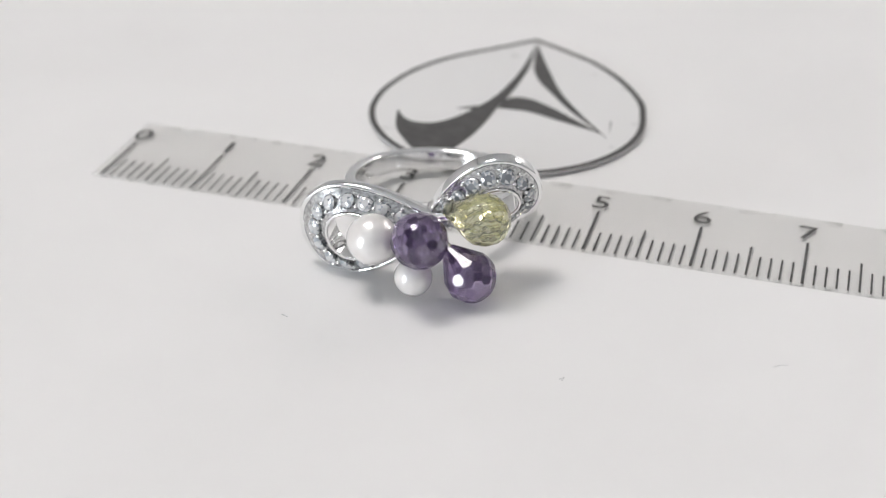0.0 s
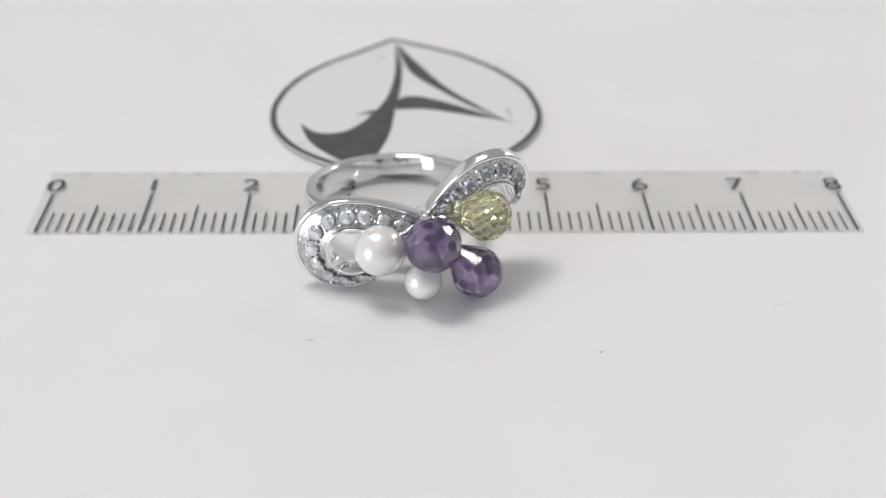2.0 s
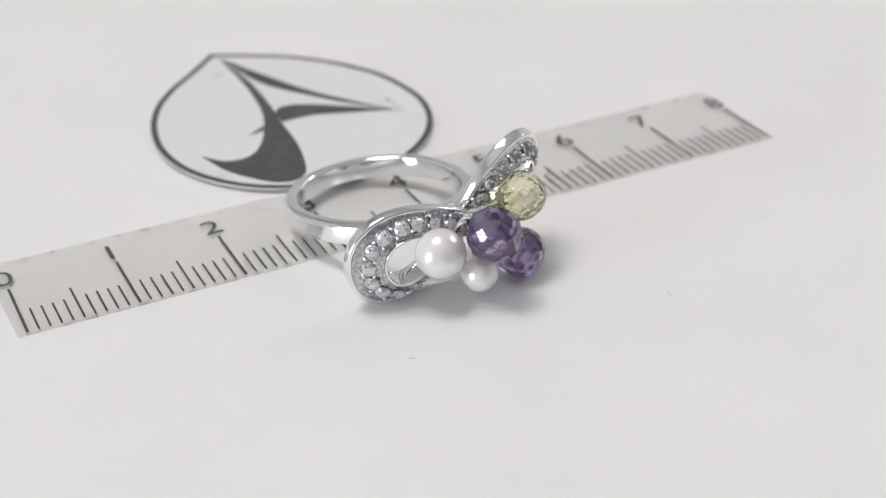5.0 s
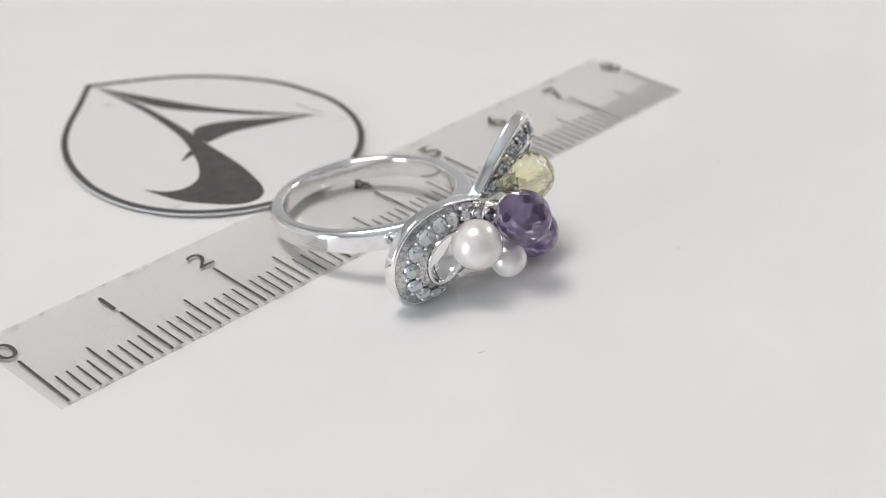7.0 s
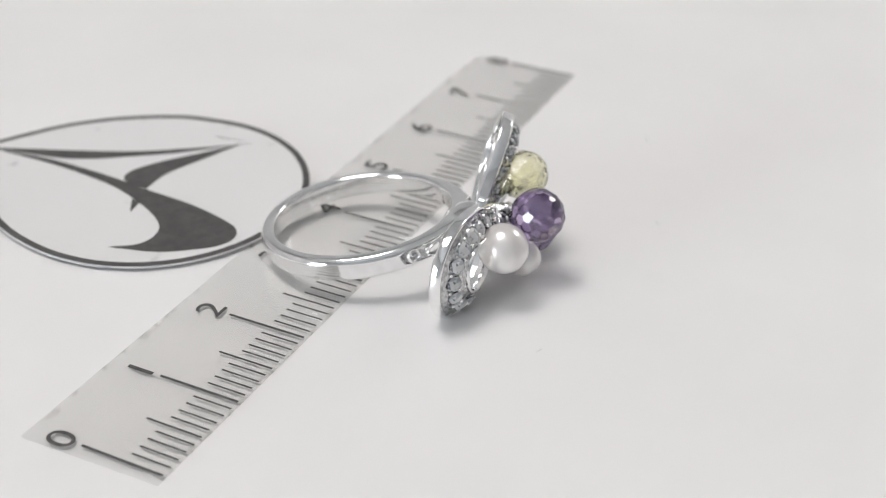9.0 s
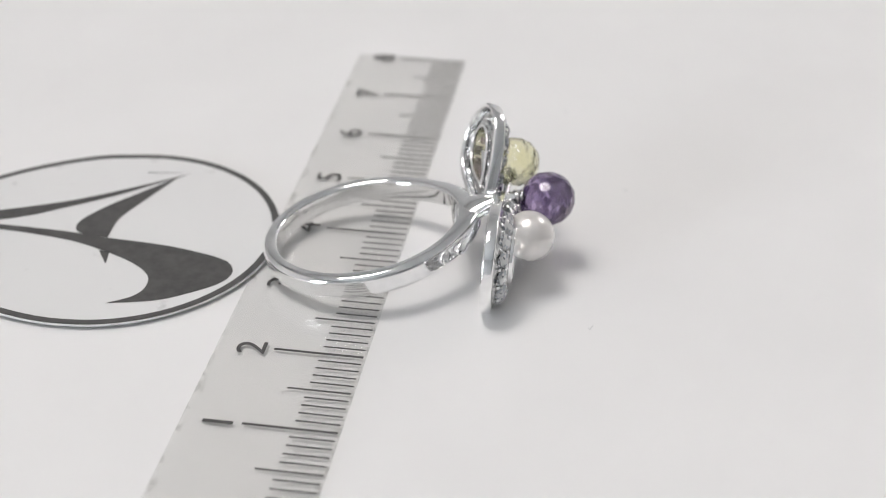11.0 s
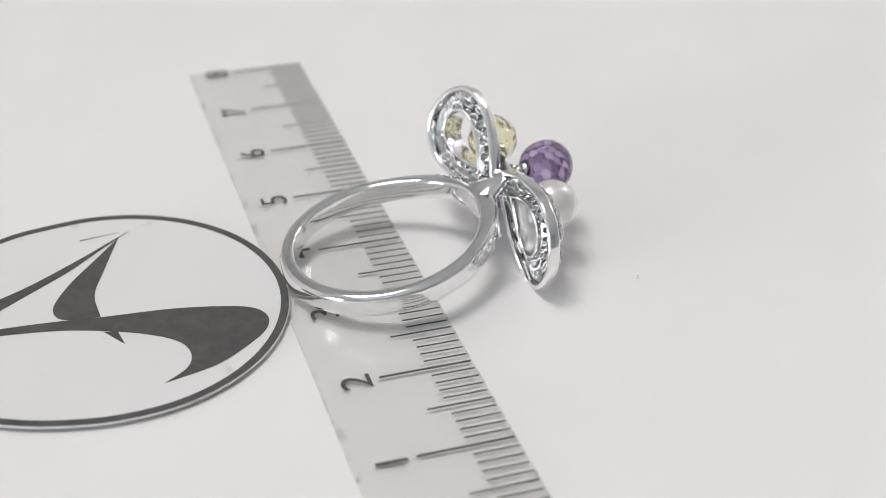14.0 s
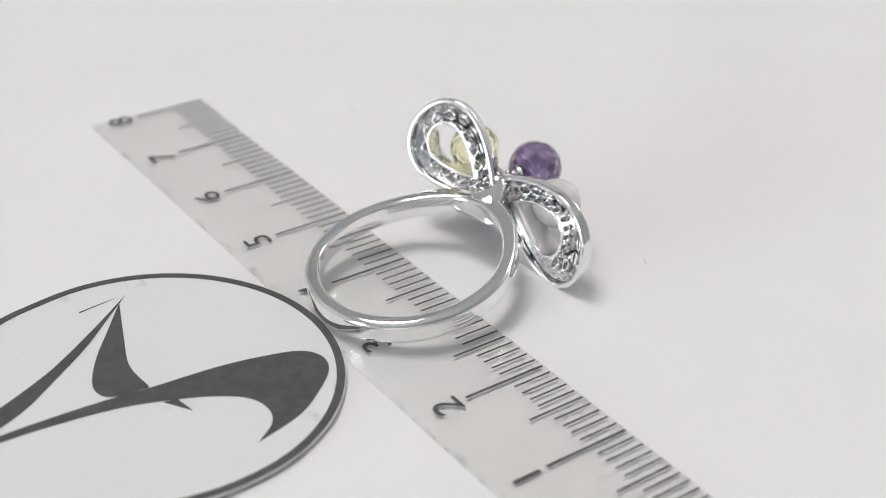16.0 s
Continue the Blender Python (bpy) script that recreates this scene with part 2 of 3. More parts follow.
W = 0.12
room_part("floor", [(X0 - W, X1 + W, Y0 - W, Y1 + W, FLOOR_Z - 0.1, FLOOR_Z)], FLOOR, "plain grey floor of the room")
room_part("ceiling", [(X0 - W, X1 + W, Y0 - W, Y1 + W, CEIL_Z, CEIL_Z + 0.1)], WALL, "white painted ceiling with light panels")
room_part("wall_north", [(X0, X1, Y1, Y1 + W, FLOOR_Z, CEIL_Z)], WALL, "plain white painted wall")
# south and east walls are unseen, greyed only for darker reflections in the silver
room_part("wall_south", [(X0, X1, Y0 - W, Y0, FLOOR_Z, CEIL_Z)], DIM, "plain unseen wall behind the camera, grey to darken the silver's reflections")
room_part("wall_east", [(X1, X1 + W, Y0 - W, Y1 + W, FLOOR_Z, CEIL_Z)], DIM, "plain unseen wall, grey to darken the silver's reflections")
WY0, WY1, WZ0, WZ1 = -1.85, -1.0, -0.10, 0.75
room_part("wall_west", [(X0 - W, X0, Y0 - W, WY0, FLOOR_Z, CEIL_Z), (X0 - W, X0, WY1, Y1 + W, FLOOR_Z, CEIL_Z),
                        (X0 - W, X0, WY0, WY1, FLOOR_Z, WZ0), (X0 - W, X0, WY0, WY1, WZ1, CEIL_Z)], WALL, "white wall with a window opening")
FRAME = material("window frame", (0.78, 0.78, 0.78), 0.4)
room_part("window_1", [(X0 - 0.08, X0 - 0.03, WY0, WY0 + 0.05, WZ0, WZ1), (X0 - 0.08, X0 - 0.03, WY1 - 0.05, WY1, WZ0, WZ1),
                       (X0 - 0.08, X0 - 0.03, WY0 + 0.05, WY1 - 0.05, WZ0, WZ0 + 0.05), (X0 - 0.08, X0 - 0.03, WY0 + 0.05, WY1 - 0.05, WZ1 - 0.05, WZ1)],
          FRAME, "white window frame letting daylight in")
lamp = bpy.data.lights.new("window_daylight", "AREA")
lamp.shape, lamp.size, lamp.size_y = "RECTANGLE", WY1 - WY0 - 0.1, WZ1 - WZ0 - 0.1
lamp.energy, lamp.color = WINDOW_WATTS, (0.86, 0.93, 1.0)
daylight = new("window_daylight", lamp)
w_eye = ROOM @ Vector((X0 - 0.02, (WY0 + WY1) / 2, (WZ0 + WZ1) / 2))
daylight.matrix_world = look(w_eye, w_eye + ROOM.to_3x3() @ Vector((1, 0, 0)))


def ceiling_panel(cx, cy, w, d):
    ob = new("ceiling_light")
    p = ROOM @ Vector((cx, cy, CEIL_Z - 0.012))
    ob.matrix_basis = Matrix.Translation(p) @ ROOM
    tagged(ob, "flat white glowing panel in the ceiling", "ceiling light", "panels in the ceiling")
    e = 0.02
    room_part("frame", [(-w / 2 - e, w / 2 + e, -d / 2 - e, -d / 2, -0.01, 0.011), (-w / 2 - e, w / 2 + e, d / 2, d / 2 + e, -0.01, 0.011),
                        (-w / 2 - e, -w / 2, -d / 2, d / 2, -0.01, 0.011), (w / 2, w / 2 + e, -d / 2, d / 2, -0.01, 0.011)], FRAME, parent=ob)
    room_part("diffuser", [(-w / 2, w / 2, -d / 2, d / 2, -0.004, 0.006)], PANEL, parent=ob)
    return ob


for cx, cy in ((-0.48, 0.08), (1.9, 1.6)):
    ceiling_panel(cx, cy, 0.64, 0.64)

# ---- table and turntable ----
table = new("table")
table.matrix_basis = Matrix.Translation((0, 0, FLOOR_Z)) @ ROOM
tagged(table, "pale grey laminate table under the turntable", "table")
TT = -0.03 - FLOOR_Z
room_part("tabletop", [(-0.7, 0.7, -0.5, 0.5, TT - 0.03, TT)], DESK, parent=table, bevel=0.003)
for sx in (-0.63, 0.63):
    for sy in (-0.43, 0.43):
        room_part("leg", [(sx - 0.025, sx + 0.025, sy - 0.025, sy + 0.025, 0.0, TT - 0.03)], RIM, parent=table, bevel=0.003)

turntable = new("turntable")
tagged(turntable, "round glossy white display turntable, slowly turning", "turntable")
prof = [(0, -1.0), (14.8, -1.0), (15.0, -0.85), (15.0, -0.12), (14.88, 0.0), (0, 0.0)]
N = 128
bm = bmesh.new()
loops = [[bm.verts.new((r * math.cos(2 * math.pi * i / N), r * math.sin(2 * math.pi * i / N), z)) for i in range(N)] for r, z in prof[1:-1]]
for a, b in zip(loops, loops[1:]):
    for i in range(N):
        bm.faces.new((a[i], a[(i + 1) % N], b[(i + 1) % N], b[i]))
bm.faces.new(loops[0])
bm.faces.new(loops[-1])
part("platter", bm, WHITE_TOP, turntable)
bm = bmesh.new()
bmesh.ops.create_cone(bm, cap_ends=True, segments=96, radius1=12.5, radius2=12.5, depth=2.0, matrix=Matrix.Translation((0, 0, -2.0)))
part("base", bm, RIM, turntable, "grey plastic drum under the platter")
TURNING.append((turntable, PIVOT.copy()))

# ---- ruler ----
RT = 0.03  # the ruler's thickness
rb = Vector((4.0, 0.64, 0.0))
ruler = root("ruler", rb, "clear plastic ruler with black centimetre marks, lying flat", "ruler")
TURNING.append((ruler, rb))
bm = slab(-0.09, 8.06, 0.0, 1.29, 0.003, RT, 0.008)
for v in bm.verts:
    if v.co.x < 0:
        v.co.x -= 0.03 * (v.co.y / 1.29) + 0.01 * math.sin(v.co.y * 5)
part("blade", bm, CLEAR, ruler, "clear plastic blade, slightly scuffed", rb, smooth=False)


def tick_mesh(length, w):
    bm = slab(-w / 2, w / 2, 0.02, length, 0.0, 0.002)
    for v in bm.verts:
        v.co *= CM
    me = bpy.data.meshes.new("tick")
    bm.to_mesh(me)
    bm.free()
    me.materials.append(INK)
    return me


TICKS = {10: tick_mesh(0.79, 0.026), 5: tick_mesh(0.55, 0.020), 1: tick_mesh(0.385, 0.018)}
for i in range(81):
    me = TICKS[10] if i % 10 == 0 else TICKS[5] if i % 5 == 0 else TICKS[1]
    piece("tick", me, ruler, Matrix.Translation((Vector((i / 10, 0, RT + 0.001)) - rb) * CM))


def digit(text, x, y, height):
    cu = bpy.data.curves.new("digit", "FONT")
    cu.body, cu.size, cu.align_x, cu.align_y = text, 1.0, "CENTER", "CENTER"
    cu.offset = 0.0
    tmp = new("digit", cu)
    dg = bpy.context.evaluated_depsgraph_get()
    me = bpy.data.meshes.new_from_object(tmp.evaluated_get(dg))
    bpy.data.objects.remove(tmp)
    xs = [v.co.x for v in me.vertices]
    ys = [v.co.y for v in me.vertices]
    k = height / (max(ys) - min(ys))
    mx, my = (max(xs) + min(xs)) / 2, (max(ys) + min(ys)) / 2
    for v in me.vertices:
        v.co = Vector(((v.co.x - mx) * k * 1.12, (v.co.y - my) * k, 0)) * CM
    me.materials.clear()
    me.materials.append(INK)
    piece("digit", me, ruler, Matrix.Translation((Vector((x, y, RT + 0.003)) - rb) * CM))


for i in range(9):
    digit(str(i), i - 0.01, 0.985, 0.25)

# ---- emblem plate ----
pb = Vector((3.55, 3.0, 0.0))
plate = root("emblem_plate", pb, "white leaf-shaped plastic plate printed with a black emblem", "plate")
TURNING.append((plate, pb))
EC, ER, APEX = Vector((3.57, 2.745)), 1.53, Vector((3.37, 4.975))
TILT = Matrix.Translation((0, 0, 0.035))


def leaf(grow):
    """The plate's outline: a round foot, sides that swell and then run to a point."""
    arc = [EC + ER * Vector((math.cos(radians(a)), math.sin(radians(a)))) for a in range(14, -196, -15)]
    side_a = [(2.075, 3.12), (2.18, 3.51), (2.38, 3.91), (2.65, 4.25), (2.99, 4.58)]
    side_b = [(3.84, 4.71), (4.27, 4.42), (4.67, 3.98), (4.96, 3.48)]
    ctrl = arc + [Vector(p) for p in side_a] + [APEX] + [Vector(p) for p in side_b]
    tip = len(arc) + len(side_a)
    line = smooth_loop(ctrl, (tip,), 6)
    out = []
    for k, p in enumerate(line):
        d = (line[(k + 1) % len(line)] - line[k - 1]).normalized()
        out.append(p + Vector((-d.y, d.x)) * grow * (1.5 if k == tip * 6 else 1.0))
    return out


part("backing", moved(sheet(leaf(0.02), 0.0, 0.018), TILT), CARD, plate, "white plastic card", pb, smooth=False)
bm = bmesh.new()
bmesh.ops.create_cone(bm, cap_ends=True, segments=48, radius1=1.0, radius2=1.0, depth=0.036, matrix=Matrix.Translation((3.55, 2.8, 0.018)))
part("foot", bm, CARD, plate, "", pb)
outer, inner = leaf(0.014), leaf(-0.054)
bm = bmesh.new()
vo = [[bm.verts.new((p.x, p.y, z)) for p in outer] for z in (0.019, 0.022)]
vi = [[bm.verts.new((p.x, p.y, z)) for p in inner] for z in (0.019, 0.022)]
n = len(outer)
for i in range(n):
    j = (i + 1) % n
    bm.faces.new((vo[1][i], vo[1][j], vi[1][j], vi[1][i]))
    bm.faces.new((vo[0][j], vo[0][i], vi[0][i], vi[0][j]))
    bm.faces.new((vo[0][i], vo[0][j], vo[1][j], vo[1][i]))
    bm.faces.new((vi[0][j], vi[0][i], vi[1][i], vi[1][j]))
part("border", moved(bm, TILT), INK, plate, "black printed border", pb, smooth=False)
SHAPES = (
    ("wave", [(3.41, 4.82), (3.50, 4.1), (3.50, 3.5), (3.47, 3.05), (3.44, 2.80), (3.40, 2.24), (3.32, 1.83), (3.22, 1.56), (3.06, 1.46), (2.88, 1.51), (2.70, 1.70),
              (2.51, 1.99), (2.385, 2.425), (2.53, 2.23), (2.69, 2.165), (2.87, 2.205), (3.02, 2.36), (3.17, 2.64), (3.33, 3.09), (3.405, 3.6), (3.43, 4.1)], (0, 12)),
    ("bar", [(4.68, 2.50), (4.19, 2.68), (3.80, 2.81), (3.45, 2.80), (3.46, 3.03), (3.54, 3.15), (3.72, 3.16), (4.02, 3.00), (4.34, 2.76)], (0, 3, 4)),
    ("leg", [(3.42, 4.84), (3.53, 4.56), (3.76, 4.02), (3.95, 3.60), (4.12, 3.29), (4.42, 2.86), (4.77, 2.40), (4.52, 2.67), (4.22, 3.00), (3.93, 3.39),
             (3.70, 3.72), (3.55, 4.10)], (0, 6)),
    ("notch", [(3.22, 2.80), (3.20, 2.69), (3.00, 2.655)], (0, 1, 2)),
    ("hairline", [(4.775, 2.48), (4.735, 2.84), (4.72, 2.84)], (0, 1, 2)),
)
for name, pts, corners in SHAPES:
    z = 0.0195 + 0.0006 * len(pts) / 10
    part(name, moved(sheet(smooth_loop(pts, corners), z, z + 0.002), TILT), INK, plate, "black printed shape", pb, smooth=False)

# ---- ring ----
gb = Vector((3.5, 0.28, 0.05))  # the ring is drawn 0.5 mm high and let down onto the ruler
ring = root("ring", Vector((3.5, 0.28, 0.0)), "silver ring with two pave loops, pearls, purple and lemon faceted stones", "ring")
TURNING.append((ring, Vector((3.5, 0.28, 0.0))))

# the band
BC, BN, BR, BW = Vector((3.485, 0.298, 0.3685)), Vector((-0.030, 0.153, 1.0)).normalized(), 0.892, 0.220
HEAD = Vector((3.765, -0.91, 0.755))
bu = BN.cross(Vector((0, 1, 0))).normalized() * -1
bv = BN.cross(bu)
hd = HEAD - BC
HA = math.atan2(hd.dot(bv), hd.dot(bu))
rings_ = []
NB = 160
head_way = bu * math.cos(HA) + bv * math.sin(HA)
for i in range(NB):
    a = 2 * math.pi * i / NB
    near = max(0.0, math.cos(a - HA)) ** 5
    th, wd = 0.128 + 0.06 * near, BW * (1 - 0.12 * near)
    out = bu * math.cos(a) + bv * math.sin(a)
    out = out + head_way * 0.06 * out.dot(head_way)  # a little longer towards the head
    prof = []
    for ca, cb, r, t0 in ((0, 1, 0.058, 0), (-1, 1, 0.035, 90), (-1, -1, 0.040, 180), (0, -1, 0.055, 270)):
        for k in range(6):
            t = radians(t0 + 90 * k / 5)
            ea, eb = (-r if ca == 0 else -th + r), cb * (wd / 2 - r)
            prof.append((ea + r * math.cos(t), eb + r * math.sin(t)))
    rings_.append([BC + out * (BR + p + 0.13 * near) + BN * (q + 0.05 * near) for p, q in prof])
part("band", sweep(rings_), SILVER, ring, "polished silver band", gb)


# two small open loops in the gallery of the band's shoulder
for deg, half_long, half_high in ((44, 0.055, 0.055), (30, 0.125, 0.058)):
    ga = HA - radians(deg)
    gout = bu * math.cos(ga) + bv * math.sin(ga)
    gtan = bu * -math.sin(ga) + bv * math.cos(ga)
    gc = BC + (gout + head_way * 0.06 * gout.dot(head_way)) * (BR + 0.13 * math.cos(radians(deg)) ** 5 + 0.004) + BN * 0.015
    loop = []
    for i in range(32):
        a = 2 * math.pi * i / 32
        p = gc + gtan * half_long * math.cos(a) + BN * half_high * math.sin(a) - gout * 0.04 * half_long * math.cos(a) ** 2
        rad = (gtan * math.cos(a) + BN * math.sin(a)).normalized()
        loop.append([p + rad * 0.012 * math.cos(2 * math.pi * k / 8) + gout * 0.014 * math.sin(2 * math.pi * k / 8) for k in range(8)])
    part("gallery_loop", sweep(loop), SILVER, ring, "small silver loop on the band's shoulder", gb)


class Wing:
    """A pave loop: a teardrop from the head along u, v across it, n to its front."""

    def __init__(self, tip, u, v, n, outer_size, inner_size):
        self.tip, self.u, self.v, self.n = Vector(tip), Vector(u).normalized(), Vector(v).normalized(), Vector(n).normalized()
        self.outer_size, self.inner_size = outer_size, inner_size

    def edge(self, inside, steps=96):
        pts = []
        s0, L, W2 = self.inner_size if inside else self.outer_size
        for i in range(steps):
            a = 2 * math.pi * (i + 0.5) / steps
            s = s0 + L * (1 - math.cos(a)) / 2
            w = W2 / 0.98 * 0.66 * math.sin(a) * (0.10 + 0.90 * math.sin(a / 2) ** 1.2)
            pts.append(Vector((s, w)))
        return pts

    def at(self, p, h):
        return self.tip + self.u * p[0] + self.v * p[1] + self.n * h


def inward(pts):
    out = []
    for i, p in enumerate(pts):
        d = (pts[(i + 1) % len(pts)] - pts[i - 1]).normalized()
        out.append(Vector((-d.y, d.x)))
    return out


def brilliant(d):
    """A small round brilliant, girdle in z = 0, ready in metres."""
    bm = bmesh.new()
    r = d / 2 * CM
    rows = [(0.42 * r, 0.40 * r, 8, 0.5), (0.80 * r, 0.24 * r, 8, 0.0), (r, 0.0, 16, 0.0), (0.45 * r, -0.5 * r, 8, 0.5)]
    pts = []
    for rad, z, k, ph in rows:
        pts += [(rad * math.cos(2 * math.pi * (i + ph) / k), rad * math.sin(2 * math.pi * (i + ph) / k), z) for i in range(k)]
    pts.append((0, 0, -0.85 * r))
    vs = [bm.verts.new(Vector(p) / CM) for p in pts]
    bmesh.ops.convex_hull(bm, input=vs)
    bmesh.ops.dissolve_limit(bm, angle_limit=radians(1), verts=bm.verts, edges=bm.edges)
    bmesh.ops.recalc_face_normals(bm, faces=bm.faces)
    # sparkle by colour: every facet takes one of the tones at random
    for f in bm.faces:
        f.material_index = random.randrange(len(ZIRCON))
    for v in bm.verts:
        v.co *= CM
    me = bpy.data.meshes.new("stone")
    bm.to_mesh(me)
    bm.free()
    for m in ZIRCON:
        me.materials.append(m)
    return me


def grain_mesh(r):
    bm = ball((0, 0, 0), r * CM, 10, 6)
    for f in bm.faces:
        f.smooth = True
    me = bpy.data.meshes.new("grain")
    bm.to_mesh(me)
    bm.free()
    me.materials.append(SILVER)
    return me


GRAIN, GRAIN_S = grain_mesh(0.019), grain_mesh(0.016)


def collet_mesh(r):
    """The open cup under a stone, seen from the back."""
    prof = rounded(r * 0.72, r, -0.02, 0.02, 0.008, 2)
    bm = sweep([[Vector((a * math.cos(2 * math.pi * i / 20), a * math.sin(2 * math.pi * i / 20), b)) * CM for a, b in prof] for i in range(20)])
    bmesh.ops.recalc_face_normals(bm, faces=bm.faces)
    for f in bm.faces:
        f.smooth = True
    me = bpy.data.meshes.new("collet")
    bm.to_mesh(me)
    bm.free()
    me.materials.append(SILVER)
    return me


COLLET = collet_mesh(0.060)


def build_wing(w, label, low, high, back=-0.09):
    """Outer wall, inner wall, and between them a seat that slopes down to the outside, set with stones."""
    eo, ei = w.edge(False), w.edge(True)
    no, ni_ = inward(eo), inward(ei)
    prof = rounded(0.0, 0.052, back, low + 0.012, 0.025, 4)
    wing = part("pave_loop", sweep([[w.at(p + q * a, b) for a, b in prof] for p, q in zip(eo, no)]), SILVER, ring, label, gb)
    prof = rounded(-0.028, 0.0, back + 0.01, high + 0.012, 0.012, 3)
    part("inner_rim", sweep([[w.at(p + q * a, b) for a, b in prof] for p, q in zip(ei, ni_)]), SILVER, wing, "", gb)
    seat = [[w.at(p + q * 0.03, low - 0.008), w.at(r - s * 0.01, high - 0.012), w.at(r - s * 0.01, high - 0.032), w.at(p + q * 0.03, low - 0.028)] for p, q, r, s in zip(eo, no, ei, ni_)]
    part("seat", sweep(seat), CAST, wing, "grainy cast seat for the stones", gb)
    n = len(eo)
    mid = [a.lerp(b, 0.5) for a, b in zip(eo, ei)]
    gap = [(a - b).length for a, b in zip(eo, ei)]
    run, last, done = 0.0, -1.0, {}
    for i in range(1, n):
        run += (mid[i] - mid[i - 1]).length
        slant = math.hypot(gap[i], high - low)
        clear = slant - 0.055
        d = min(0.142, clear)
        if mid[i].x < 0.12 or clear < 0.03:
            continue
        if run - last < (d + 0.012 if d > 0.085 else 0.055):
            continue
        last = run
        out = (eo[i] - ei[i]).normalized()
        slope = math.atan2(high - low, gap[i])
        o3 = (w.u * out.x + w.v * out.y)
        z3 = (w.n * math.cos(slope) + o3 * math.sin(slope)).normalized()
        x3 = (o3 * math.cos(slope) - w.n * math.sin(slope)).normalized()
        y3 = z3.cross(x3)
        turn = Matrix((x3, y3, z3)).transposed().to_4x4()
        c = w.at(mid[i], (low + high) / 2 - 0.004)
        if d > 0.085:
            key = round(d * 60) / 60
            if key not in done:
                done[key] = brilliant(key)
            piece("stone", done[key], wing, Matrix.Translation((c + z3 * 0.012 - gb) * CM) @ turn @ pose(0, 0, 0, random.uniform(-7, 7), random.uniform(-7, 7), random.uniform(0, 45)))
            piece("collet", COLLET, wing, Matrix.Translation((c - z3 * 0.034 - gb) * CM) @ turn)
            for sgn in (-1, 1):
                g = c + y3 * (d / 2 + 0.007) + x3 * sgn * 0.046 + z3 * 0.014
                piece("grain", GRAIN, wing, Matrix.Translation((g - gb) * CM) @ turn)
        else:
            for sgn in ((-1, 1) if d > 0.075 else (0,)):
                piece("grain", GRAIN_S, wing, Matrix.Translation((c + x3 * sgn * 0.022 + z3 * 0.006 - gb) * CM) @ turn)
    return wing


left = Wing((3.833, -0.950, 0.685), (-0.967, -0.008, -0.253), (0.253, 0.038, -0.967), (0.017, -0.999, -0.035), (0.0, 1.216, 0.80), (0.27, 0.70, 0.47))
right = Wing((3.757, -0.804, 0.605), (0.864, 0.161, 0.477), (-0.368, -0.443, 0.817), (0.343, -0.882, -0.324), (0.0, 1.015, 0.690), (0.21, 0.66, 0.38))
build_wing(left, "polished silver loop set with clear stones, touching the turntable", 0.005, 0.15)
build_wing(right, "polished silver loop set with clear stones, raised", 0.015, 0.140, -0.09)

# head: where band, loops and stones meet
bm = bmesh.new()
for c, r in (((3.80, -1.0, 0.70), 0.06), ((3.74, -1.0, 0.62), 0.055), ((3.84, -0.99, 0.66), 0.05), ((3.80, -1.06, 0.715), 0.055), ((3.70, -1.03, 0.69), 0.04), ((3.86, -1.04, 0.72), 0.035), ((3.76, -1.08, 0.63), 0.045)):
    ball(c, r, 16, 10, bm)
part("head", bm, CAST, ring, "cast silver head joining the loops", gb)
fa = BC + head_way * (BR + 0.05) + BN * 0.06
axis = (HEAD - fa).normalized()
across = bu * -math.sin(HA) + bv * math.cos(HA)
upward = across.cross(axis) * -1
loft = []
for k, (c, r1, r2) in enumerate(((fa - axis * 0.13, 0.20, 0.02), (fa - axis * 0.10, 0.27, 0.055), (fa - axis * 0.04, 0.26, 0.08), (fa.lerp(HEAD, 0.2), 0.20, 0.09), (fa.lerp(HEAD, 0.5) - BN * 0.015, 0.15, 0.085), (fa.lerp(HEAD, 0.85) - BN * 0.04, 0.115, 0.075), (HEAD + axis * 0.03 - BN * 0.05, 0.085, 0.06), (HEAD + axis * 0.06 - BN * 0.05, 0.04, 0.03))):
    loft.append([c + across * r1 * math.cos(2 * math.pi * m / 24) + upward * r2 * math.sin(2 * math.pi * m / 24) for m in range(24)])
part("bridge", sweep(loft, False), SILVER, ring, "silver bridge between band and head", gb)


def bead_planes(rows, sphere=1.0):
    planes = []
    for lat, k, ph in rows:
        for i in range(k):
            a, b = 2 * math.pi * (i + ph) / k, radians(lat)
            planes.append((Vector((math.cos(a) * math.cos(b), math.sin(a) * math.cos(b), math.sin(b))), sphere * (1 - 0.012 * random.random())))
    return planes


def set_gem(name, planes, scale, m, mat, label):
    bm = cut_gem(planes)
    moved(bm, m @ Matrix.Diagonal((scale, scale, scale, 1)))
    bmesh.ops.recalc_face_normals(bm, faces=bm.faces)
    # each facet draws a tone at random, imitating inner reflections
    for f in bm.faces:
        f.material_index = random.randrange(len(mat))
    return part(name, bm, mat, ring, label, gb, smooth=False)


BEAD = Vector((3.840, -1.341, 0.703))
rows = [(0, 16, 0), (20, 16, 0.5), (-20, 16, 0.5), (39, 13, 0), (-39, 13, 0), (57, 10, 0.5), (-57, 10, 0.5), (74, 6, 0), (-74, 6, 0), (90, 1, 0), (-90, 1, 0)]
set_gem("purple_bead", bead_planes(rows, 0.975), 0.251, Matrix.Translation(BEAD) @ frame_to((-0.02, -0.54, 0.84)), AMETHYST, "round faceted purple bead")


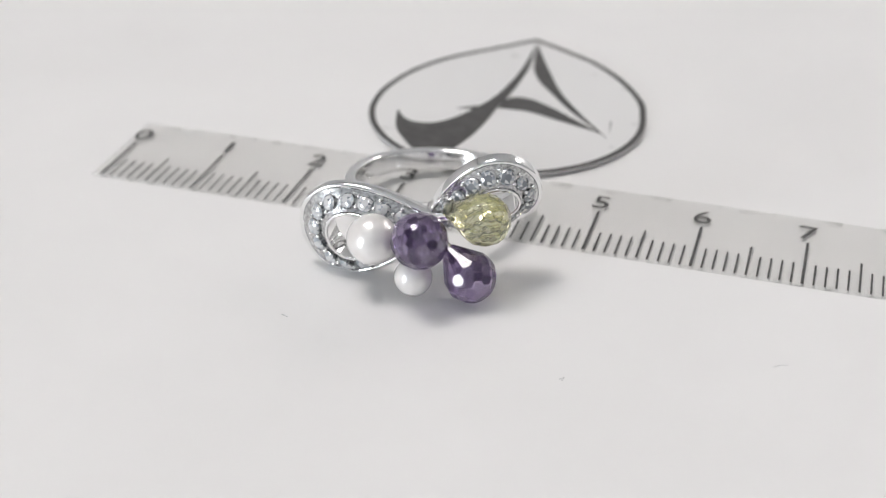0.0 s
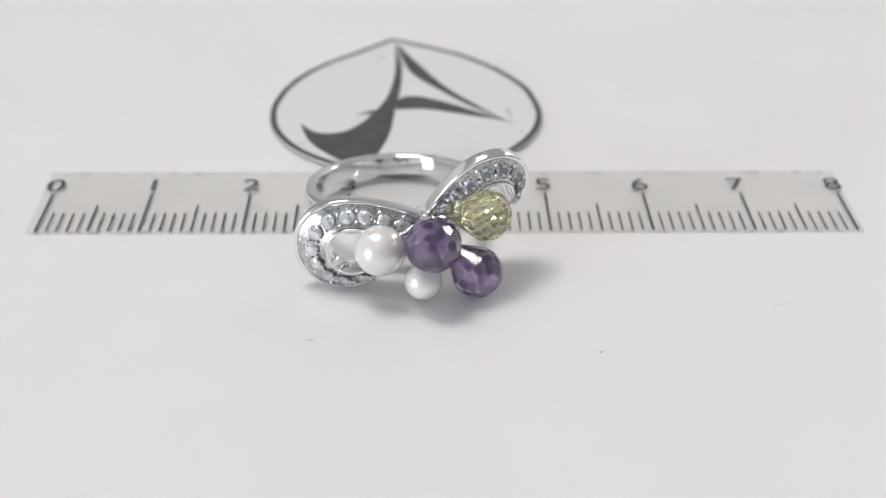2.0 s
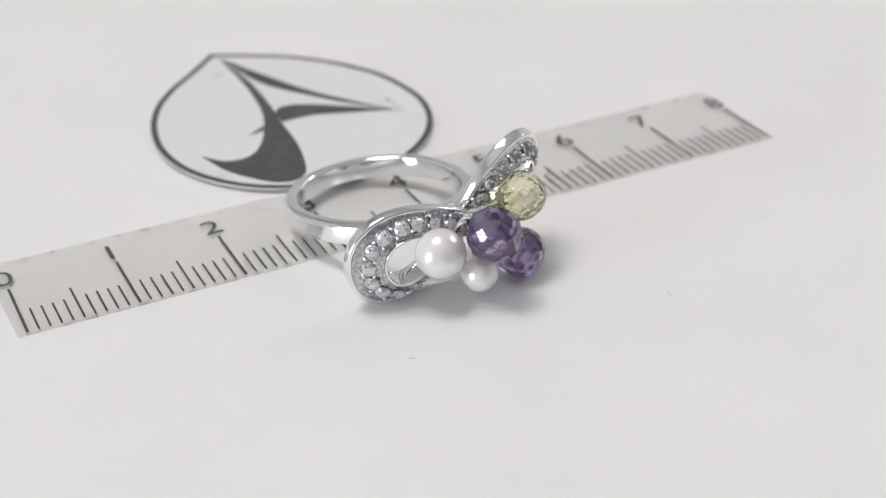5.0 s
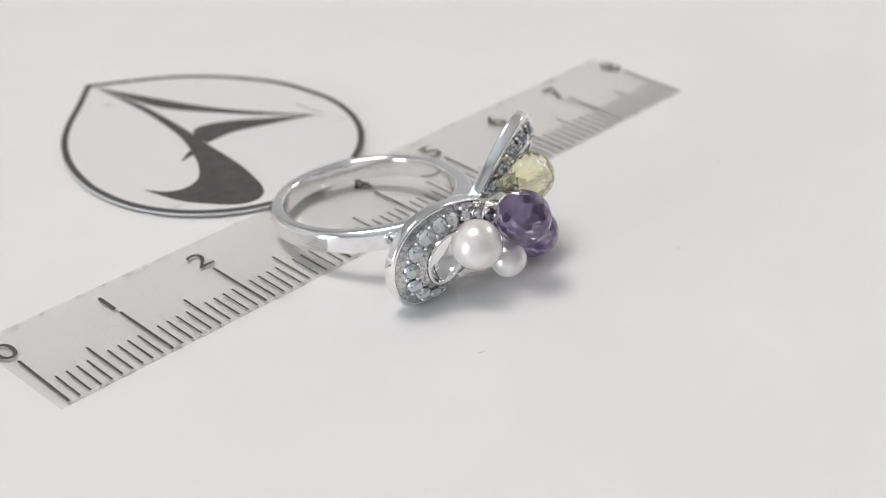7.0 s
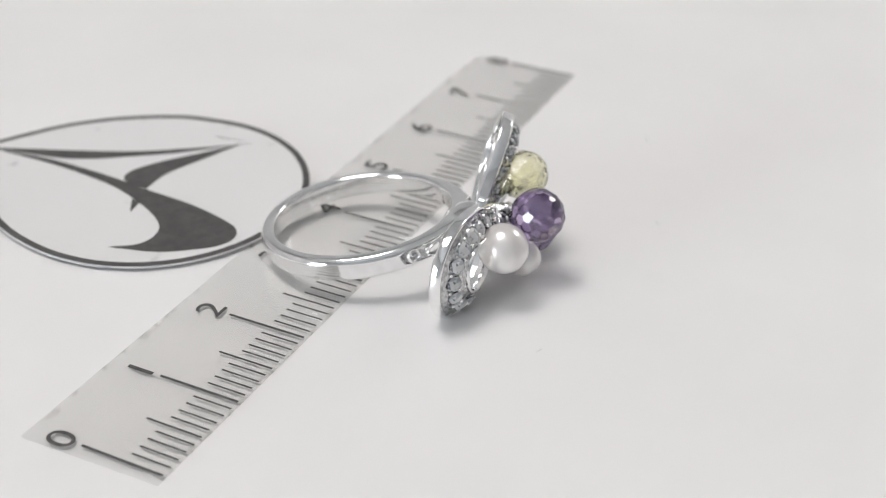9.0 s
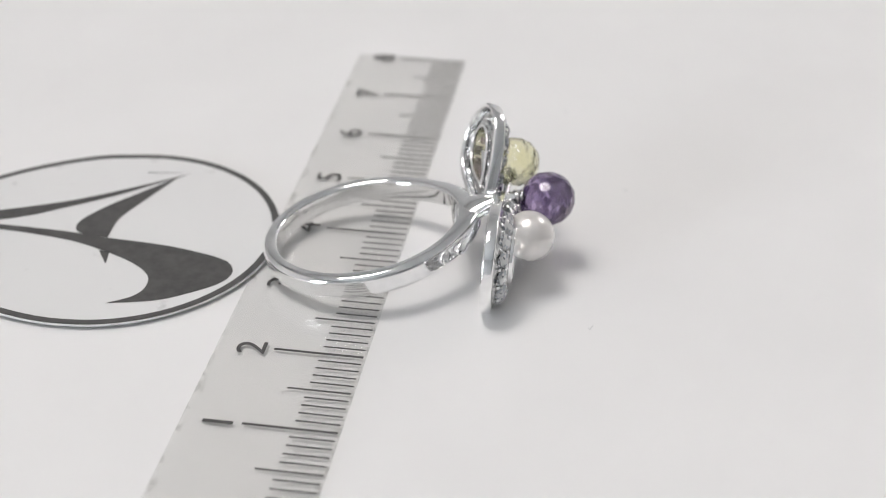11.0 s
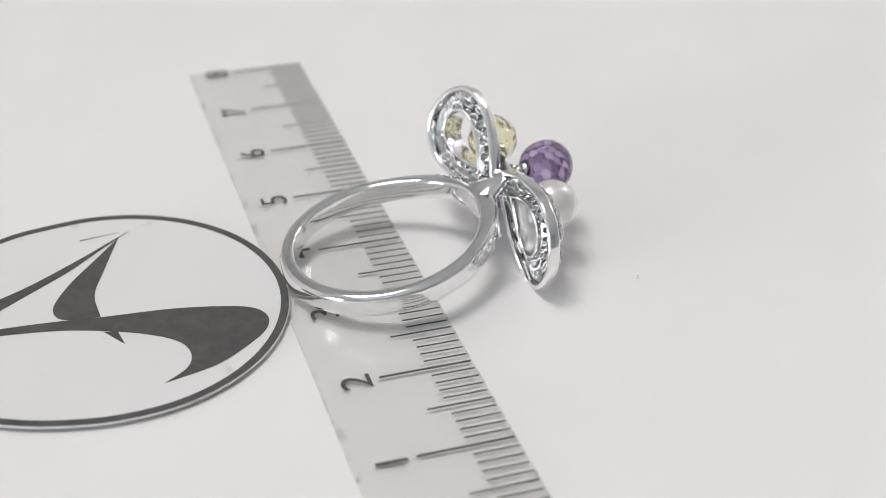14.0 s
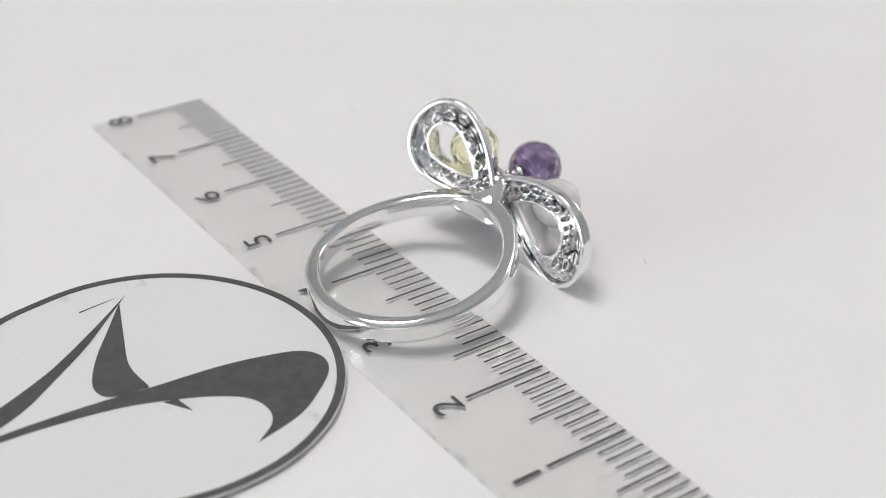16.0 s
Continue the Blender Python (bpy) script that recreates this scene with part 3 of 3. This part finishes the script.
def drop_planes(length, width):
    """Tangent planes of a pear-shaped body: round at +Z, drawn to a point at -Z."""
    planes = []
    R, H = width / 2, length - width / 2
    half = math.asin(R / H)  # the cone's half angle, its tip at z = -H
    for lat, k, ph in ((90, 1, 0), (68, 6, 0), (47, 10, 0.5), (27, 13, 0), (8, 13, 0.5), (-10, 13, 0.0), (-math.degrees(half), 13, 0.5)):
        for i in range(k):
            a, b = 2 * math.pi * (i + ph) / k, radians(lat)
            planes.append((Vector((math.cos(a) * math.cos(b), math.sin(a) * math.cos(b), math.sin(b))), R * (1 - 0.015 * random.random())))
    planes.append((Vector((0, 0, -1)), H * 0.79))
    return planes


DROP = Vector((4.235, -1.120, 0.295))
LEMONC = Vector((4.31, -0.985, 0.80))
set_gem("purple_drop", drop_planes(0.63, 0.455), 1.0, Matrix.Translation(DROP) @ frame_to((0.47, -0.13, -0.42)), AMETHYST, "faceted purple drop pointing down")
set_gem("lemon_drop", drop_planes(0.70, 0.455), 1.0, Matrix.Translation(LEMONC) @ frame_to(Vector((0.54, -0.09, -0.02))), LEMON, "faceted pale lemon drop inside the raised loop")


def pearl(name, c, r, axis, label):
    bm = bmesh.new()
    bmesh.ops.create_uvsphere(bm, u_segments=40, v_segments=24, radius=1.0)
    for v in bm.verts:
        q = v.co.copy()
        v.co *= r * (1 + 0.012 * noise.noise(q * 1.3 + Vector(c)) + 0.004 * noise.noise(q * 4))
        if q.z > 0.975:  # the drilled end
            v.co *= 1 - 0.10 * (q.z - 0.975) / 0.025
    moved(bm, Matrix.Translation(c) @ frame_to(axis))
    return part(name, bm, PEARL, ring, label, gb)


P1, P2 = Vector((3.374, -1.221, 0.576)), Vector((3.753, -1.246, 0.277))
pearl("pearl", P1, 0.227, HEAD - P1, "lustrous white pearl")
pearl("pearl", P2, 0.168, P2 - HEAD, "small white pearl with a drilled end")
for c, r in ((BEAD, 0.235), (DROP, 0.2), (LEMONC, 0.26), (P1, 0.22), (P2, 0.16)):
    d = (c - HEAD)
    end = HEAD + d * max(0.1, (d.length - r + 0.03) / d.length)
    bm = rod(HEAD + Vector((0, -0.05, -0.04)), end, 0.04, 0.03)
    if c in (BEAD, P1):
        rod(end - d.normalized() * 0.05, end, 0.045, 0.075, 14, bm)
    part("peg", bm, SILVER, ring, "", gb)

# ---- lint on the turntable ----
lb = Vector((4.5, -1.6, 0.0))
lint = root("lint", lb, "tiny grey lint fibres lying on the turntable", "lint")
TURNING.append((lint, lb))
for x, y, s in ((6.92, -1.31, 0.06), (5.26, -2.03, 0.025), (2.78, -1.84, 0.03)):
    bm = bmesh.new()
    a0 = random.uniform(0, 6)
    pts = [Vector((x + s * (i / 3 - 1) * math.cos(a0) + 0.02 * math.sin(i * 1.3), y + s * (i / 3 - 1) * math.sin(a0), 0.003)) for i in range(7)]
    for p, q in zip(pts, pts[1:]):
        rod(p, q, 0.0016, 0.0016, 5, bm)
    part("fibre", bm, LINT, lint, "", lb)


# ---- what moves ----
def motions():
    for thing, foot in TURNING:
        rows = []
        for i in range(33):
            t = i * 0.5
            rows.append((t, Matrix.Rotation(radians(SPIN * t), 4, "Z") @ Matrix.Translation((foot - PIVOT) * CM)))
        walk(thing, rows)


motions()
